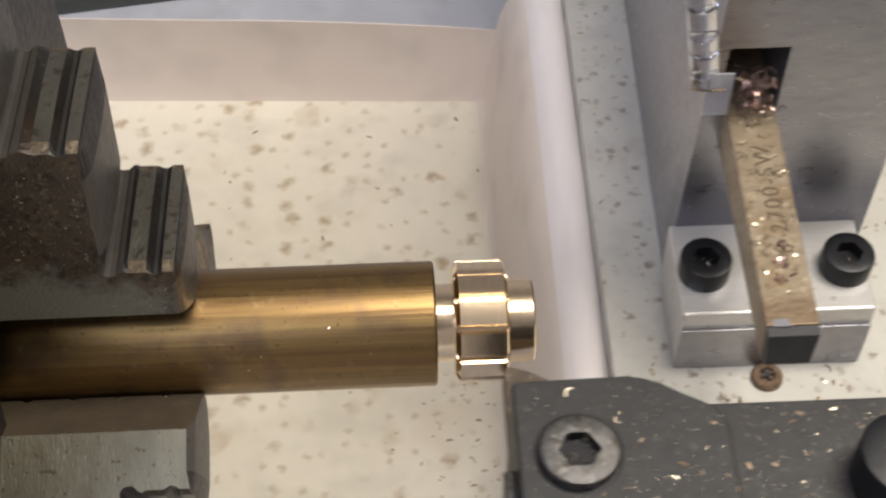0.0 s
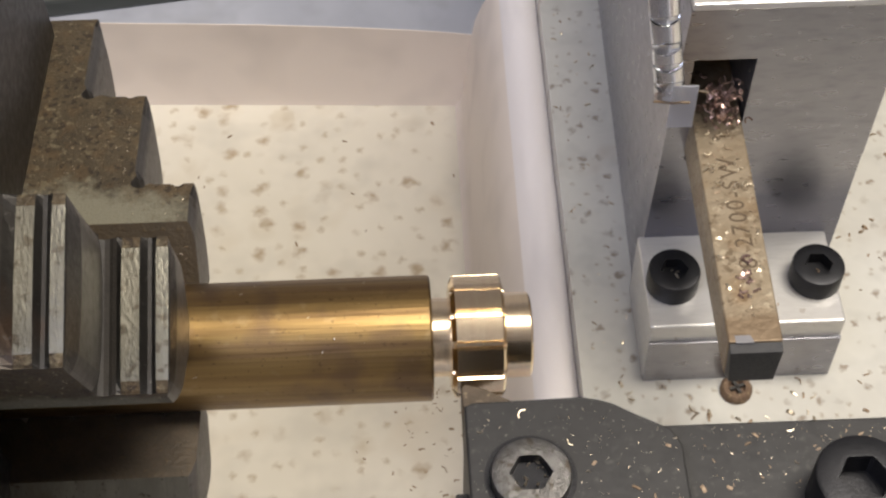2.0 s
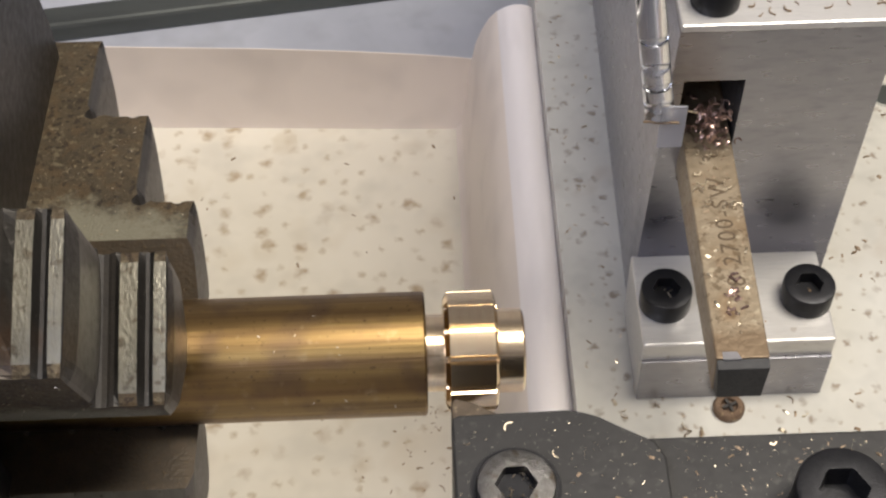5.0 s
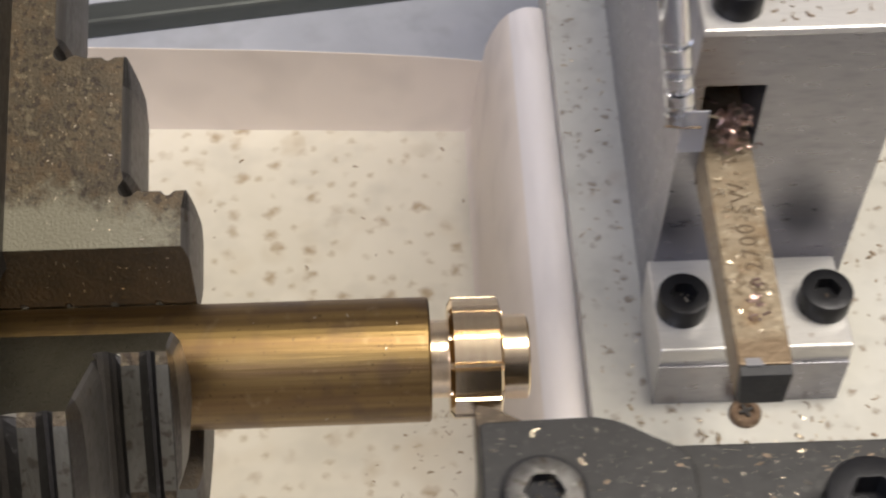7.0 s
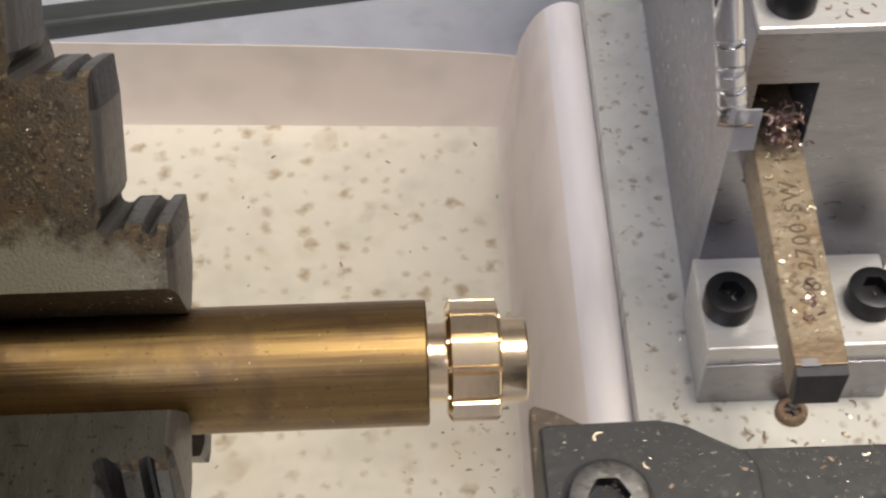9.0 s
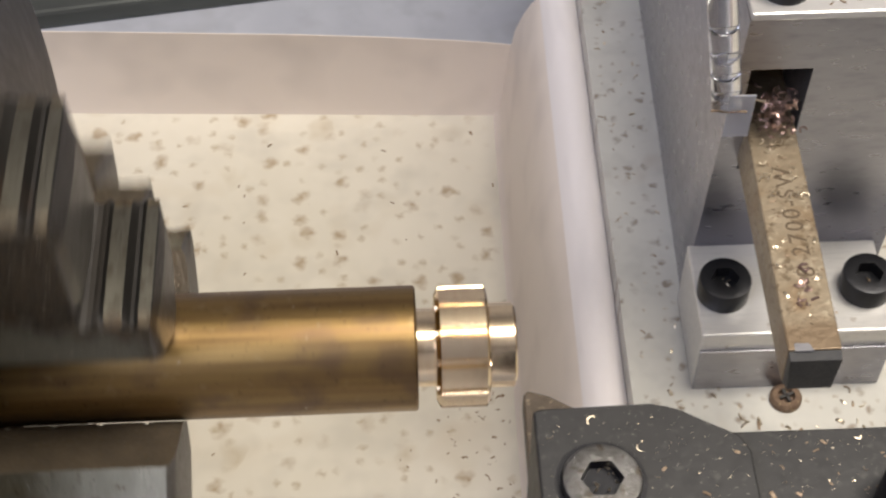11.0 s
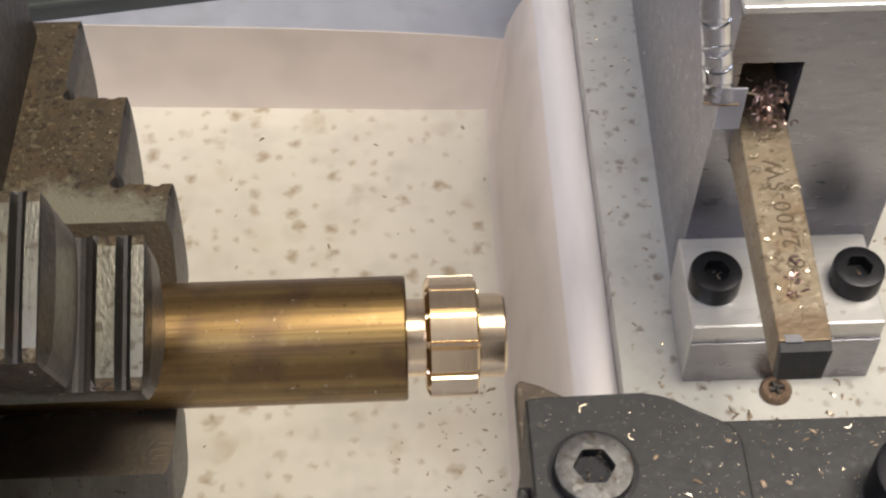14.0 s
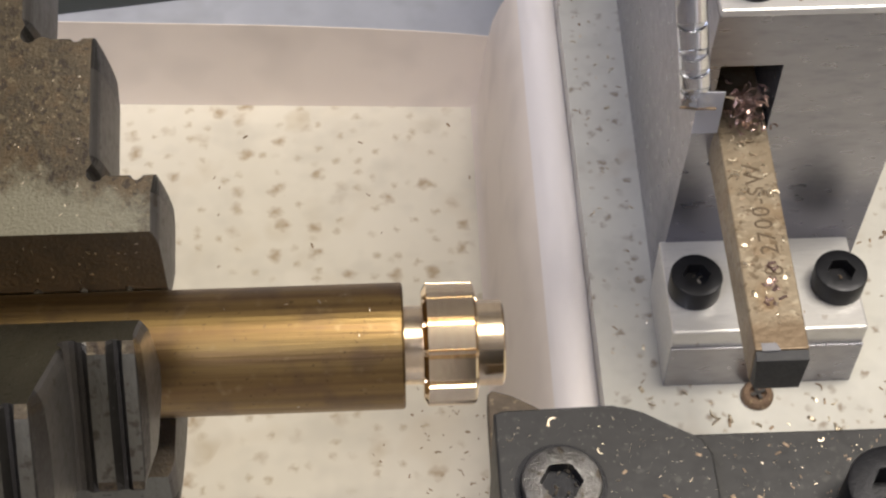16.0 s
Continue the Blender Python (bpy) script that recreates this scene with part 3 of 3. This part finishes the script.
# ---- swarf ----
def flake(bm, rng, p, size, curl=0.0, flat=True, slim=1.0):
    """One chip: a short bent strip with thickness."""
    length, width, thick = size * rng.uniform(0.7, 1.6), size * rng.uniform(0.25, 0.5) * slim, size * 0.10
    bend = rng.uniform(0.3, 1.2) if curl == 0 else curl * rng.uniform(0.7, 1.2)
    n = 3 if bend < 1.5 else 7
    turn = Matrix.Rotation(rng.uniform(0, 2 * math.pi), 3, "Z") @ Euler((rng.uniform(-0.25, 0.25) if flat else rng.uniform(-1.5, 1.5), rng.uniform(-0.2, 0.2) if flat else rng.uniform(-1.5, 1.5), 0)).to_matrix()
    side = flat and bend > 1.5
    rad = length / bend
    prev, first = None, None
    for i in range(n + 1):
        a = bend * (i / n - 0.5)
        ring = []
        for w, k in ((-1, 0), (1, 0), (1, 1), (-1, 1)):
            r = rad + (k - 0.5) * thick
            q = (r * math.sin(a), r * math.cos(a) - rad, w * width * 0.35 + width * 0.35) if side else (r * math.sin(a), w * width / 2, r * math.cos(a) - rad + bend * length * 0.12)
            ring.append(bm.verts.new(Vector(p) + turn @ Vector(q)))
        if prev:
            for j in range(4):
                bm.faces.new((prev[j], prev[(j + 1) % 4], ring[(j + 1) % 4], ring[j]))
        else:
            first = ring
        prev = ring
    bm.faces.new(first[::-1])
    bm.faces.new(prev)


def swarf(name, label, seed, count, spot, sizes, material, curl=0.0, flat=True, slim=1.0):
    rng = random.Random(seed)
    bm = bmesh.new()
    for _ in range(count):
        flake(bm, rng, spot(rng), rng.uniform(*sizes), curl, flat, slim)
    ob = thing(name, label, "swarf", bm, material, kind="stuff")
    return ob


def on_holder(r):
    while True:
        x, y = r.uniform(9.8, 72), r.uniform(-41, -18.4)
        if (x < 29.2 and y < -18.5 - max(0, x - 21.5) * 0.5 and math.hypot(x - 15, y + 25.75) > 4.5) or (x > 30.2 and y < -20.7 and math.hypot(x - 45.1, y + 29.4) > 5):
            return x, y, 15.58 if x < 29.8 else 14.03


swarf("holder_swarf", "pale brass swarf scattered on the tool holder", 3, 800, on_holder, (0.05, 0.17), M_CHIP)
swarf("holder_curls", "small curled brass chips on the tool holder", 4, 30, on_holder, (0.5, 1.2), M_CHIP, 2.2, True, 0.35)
swarf("holder_dull_swarf", "dull brown swarf on the tool holder", 5, 60, on_holder, (0.3, 0.8), M_CHIPDARK)
swarf("bit_swarf", "small brass chips stuck on the oily tool bit", 6, 16, lambda r: (r.uniform(40.2, 45.8), r.uniform(0, 30), -0.45), (0.3, 0.8), M_CHIP)
swarf("bit_swarf", "pinkish chips stuck on the oily tool bit", 7, 14, lambda r: (r.uniform(41.4, 44.2), r.uniform(4, 10), -0.42), (0.5, 1.1), M_CHIPPINK)
swarf("bit_swarf", "dull brown crumbs caked on the oily tool bit", 17, 45, lambda r: (r.uniform(40.0, 46.0), r.uniform(2, 29), -0.46), (0.25, 0.6), M_CHIPDARK)
swarf("swarf_tangle", "tangle of pinkish curled swarf where the bit leaves its slot", 8, 130,
      lambda r: (r.gauss(43.2, 1.4), r.gauss(31.6, 1.7), r.uniform(-0.3, 5.4)), (0.6, 1.7), M_CHIPPINK, 3.0, False, 0.35)
swarf("swarf_tangle", "bright curled brass swarf on the tool bit", 9, 16,
      lambda r: (r.uniform(40.4, 45.5), r.uniform(20, 29), -0.2), (0.7, 1.5), M_CHIP, 3.2, True, 0.6)


def on_plate(r):
    while True:
        x, y = r.uniform(36.8, 112), r.uniform(-8, 104)
        if x > 65 or y < 16.5:
            return x, y, -38.03


swarf("plate_swarf", "brown swarf lying on the pale base plate", 10, 150, on_plate, (0.4, 1.1), M_CHIPDARK, 1.3)
swarf("plate_curls", "curled brown swarf lying on the pale base plate", 11, 26, on_plate, (0.8, 1.8), M_CHIPDARK, 2.6)
swarf("plate_gold_swarf", "brass chips in front of the clamping foot", 12, 40, lambda r: (r.uniform(30, 60), r.uniform(2, 16.5), -38.03), (0.5, 1.4), M_CHIP, 1.6)
swarf("strip_swarf", "pale chips on the oily edge strip", 13, 40, lambda r: (r.uniform(28, 36), r.uniform(4, 95), -38.01), (0.3, 0.9), M_CHIP, 1.4)
swarf("strip_dull_swarf", "dark chips on the oily edge strip", 14, 14, lambda r: (r.uniform(28, 36), r.uniform(4, 95), -38.01), (0.3, 0.8), M_CHIPDARK)
swarf("top_swarf", "curled swarf on the bright top plate", 15, 130, lambda r: (r.uniform(45.5, 63.5), r.uniform(32, 60), 19.54), (0.5, 1.1), M_CHIPDARK, 2.2)
swarf("tray_swarf", "small brown swarf lying in the chip tray", 16, 45, lambda r: (r.uniform(-75, 13), r.uniform(20, 105), -79.42), (0.4, 1.0), M_CHIPDARK, 1.0)

swarf("tray_swarf", "dense brown swarf lying in the tray below the tool holder", 18, 80, lambda r: (13.4 - abs(r.gauss(0, 7.5)), r.uniform(8, 44), -79.42), (0.25, 0.75), M_CHIPDARK, 0.8)
# chips added in the screw sockets to imitate glints of reflected light
swarf("socket_glints", "added chips standing in for glints in the clamp screw's socket", 31, 12, lambda r: (15.0 + r.uniform(-1.5, 1.5), -25.75 + r.uniform(-1.5, 1.5), 15.75), (0.3, 0.9), M_CHIP, 1.2, False)
swarf("socket_glints", "added chips standing in for glints in a foot screw's socket", 32, 5, lambda r: (39.4 + r.uniform(-1.1, 1.1), 24.2 + r.uniform(-1.1, 1.1), -23.9), (0.3, 0.8), M_CHIP, 1.2, False)
swarf("socket_glints", "added chips standing in for glints in a foot screw's socket", 33, 3, lambda r: (58.7 + r.uniform(-1.1, 1.1), 24.2 + r.uniform(-1.1, 1.1), -23.9), (0.3, 0.6), M_CHIPDARK, 1.2, False)
swarf("holder_fine_swarf", "fine pale and brown swarf dust on the holder shank", 34, 150, lambda r: (r.uniform(30.5, 72), r.uniform(-40, -20.8), 14.02), (0.12, 0.32), M_CHIPDARK)


def jaw_swarf(name, label, seed, count, sizes, lean, reach, lift):
    """Chips stuck on one face of each jaw; lean turns the flat scatter onto the face."""
    rng = random.Random(seed)
    bm = bmesh.new()
    for i in range(3):
        for _ in range(count):
            one = bmesh.new()
            x, r = rng.uniform(-42, -27), rng.uniform(*reach)
            if lean == 90 and r > 17:
                x = min(x, -34.5)
            flake(one, rng, (x, r, 0.03), rng.uniform(*sizes))
            m = pose(0, 0, 0, 18.0 - 120 * i, 0, 0) @ Matrix.Translation(lift) @ Matrix.Rotation(radians(lean), 4, "X")
            bmesh.ops.transform(one, matrix=m, verts=one.verts[:])
            me = bpy.data.meshes.new("chip")
            one.to_mesh(me)
            one.free()
            bm.from_mesh(me)
            bpy.data.meshes.remove(me)
    TURNING.append(thing(name, label, "swarf", bm, M_CHIP, kind="stuff", carried=False))


jaw_swarf("jaw_swarf", "tiny bright chips stuck on the oily jaw tips", 21, 24, (0.12, 0.38), 144, (2.8, 8.3), (0, 0, 6.1))
jaw_swarf("jaw_swarf", "tiny bright chips stuck on the rusty jaw sides", 22, 26, (0.12, 0.35), 90, (12.5, 32), (0, -JAW_HALF, 0))


def bar_swarf():
    rng = random.Random(41)
    bm = bmesh.new()
    for i in range(26):
        one = bmesh.new()
        flake(one, rng, (rng.uniform(-26, -1), 0, 7.02), rng.uniform(0.10, 0.34))
        bmesh.ops.transform(one, matrix=Matrix.Rotation(rng.uniform(0, 2 * math.pi), 4, "X"), verts=one.verts[:])
        me = bpy.data.meshes.new("chip")
        one.to_mesh(me)
        one.free()
        bm.from_mesh(me)
        bpy.data.meshes.remove(me)
    TURNING.append(thing("bar_swarf", "tiny bright chips clinging to the oily brass bar", "swarf", bm, M_CHIP, kind="stuff", carried=False))


bar_swarf()


# ---- movement ----
FEED = [(0, -2.24), (0.1, 0.45), (0.2, 0.14), (0.3, -0.78), (0.4, -4.19), (0.5, -8.22), (0.6, -9.23), (0.7, -3.45), (0.8, -0.48), (0.9, -0.40), (1, -0.10),
        (1.1, -3.00), (1.2, -7.28), (1.3, -7.75), (1.4, -1.63), (1.5, 1.33), (1.6, 1.31), (1.7, -0.28), (1.8, -3.76), (1.9, -6.25), (2, -6.46),
        (2.1, -4.10), (2.2, 0.95), (2.3, 1.29), (2.4, 0.44), (2.5, -3.86), (2.6, -6.28), (2.7, -6.24), (2.8, -2.70), (2.9, 0.24), (3, 1.77), (3.1, 1.38),
        (3.2, 0.08), (3.35, -6.07), (3.5, -2.68), (3.6, 0.25), (3.75, 1.85), (3.9, 2.24), (4, 1.59), (4.1, -1.02), (4.2, -5.90), (4.3, -6.98), (4.5, 1.86),
        (4.65, 2.31), (4.95, -6.78), (5.05, -6.81), (5.25, 2.13), (5.38, 2.09), (5.65, -6.99), (5.75, -7.02), (5.95, 1.92), (6.08, 1.88), (6.3, -5.05),
        (6.4, -6.96), (6.5, -6.03), (6.67, 0.55), (6.8, 0.87), (6.9, -1.40), (7, -4.83), (7.1, -7.94), (7.22, -5.98), (7.38, 1.24), (7.5, 1.47),
        (7.65, 0.10), (7.8, -7.90), (7.9, -6.06), (8, -2.34), (8.15, 1.94), (8.3, 0.81), (8.5, -9.34), (8.7, -3.24), (8.85, 1.68), (8.98, 1.69),
        (9.25, -7.27), (9.38, -7.25), (9.58, 1.78), (9.72, 1.79), (9.98, -7.17), (10.1, -7.15), (10.3, 1.87), (10.42, 1.89), (10.65, -6.58), (10.8, -3.25),
        (11, 1.97), (11.12, 2.85), (11.3, -6.96), (11.5, -1.91), (11.66, 2.88), (11.8, -0.04), (12, -7.89), (12.2, 0.89), (12.35, 2.48), (12.5, 2.04),
        (12.7, 3.49), (12.8, 0.10), (12.9, -3.89), (13, -8.53), (13.1, -6.63), (13.25, 1.75), (13.38, 3.56), (13.5, -1.00), (13.65, -6.44), (13.8, -4.55),
        (14, 2.29), (14.15, 2.76), (14.3, -5.64), (14.4, -8.58), (14.5, -5.04), (14.7, 3.03), (14.82, 1.97), (15, -4.72), (15.1, -7.24), (15.2, -3.87),
        (15.35, 1.29), (15.5, 2.74), (15.62, 2.65), (15.75, -6.72), (15.88, -2.30), (16, -0.61)]
INDEX = [(0, 30), (0.12, 30), (0.27, 60), (0.84, 60), (0.94, 90), (1.57, 90), (1.68, 120), (2.24, 120), (2.36, 150), (2.93, 150), (3.0, 170), (3.08, 180), (3.63, 180),
         (3.7, 150), (3.75, 95), (3.8, 32), (3.85, -40), (3.9, -113), (3.94, -143), (3.98, -150), (4.55, -150), (4.66, -120), (5.28, -120), (5.4, -90), (5.97, -90),
         (6.08, -60), (6.71, -60), (6.79, -30), (7.42, -30), (7.5, -5), (7.56, 0), (8.15, 0), (8.26, 30), (8.87, 30), (8.98, 60), (9.6, 60), (9.72, 90), (10.32, 90),
         (10.44, 120), (10.93, 120), (11.0, 142), (11.08, 150), (11.64, 150), (11.76, 180), (12.34, 180), (12.4, 150), (12.45, 85), (12.5, 12), (12.55, -45), (12.6, -90),
         (12.65, -132), (12.7, -150), (13.36, -150), (13.47, -120), (14.1, -120), (14.22, -90), (14.74, -90), (14.87, -60), (15.41, -60), (15.49, -30), (16.0, -30)]
PHASE = 4.6


def motions():
    for ob in CARRIED:
        home = ob.matrix_basis.copy()
        walk(ob, [(t, pose(u * K, 0, 0) @ home) for t, u in FEED])
    for ob in TURNING:
        walk(ob, [(t, pose(0, 0, 0, PHASE - u, 0, 0)) for t, u in INDEX])


motions()
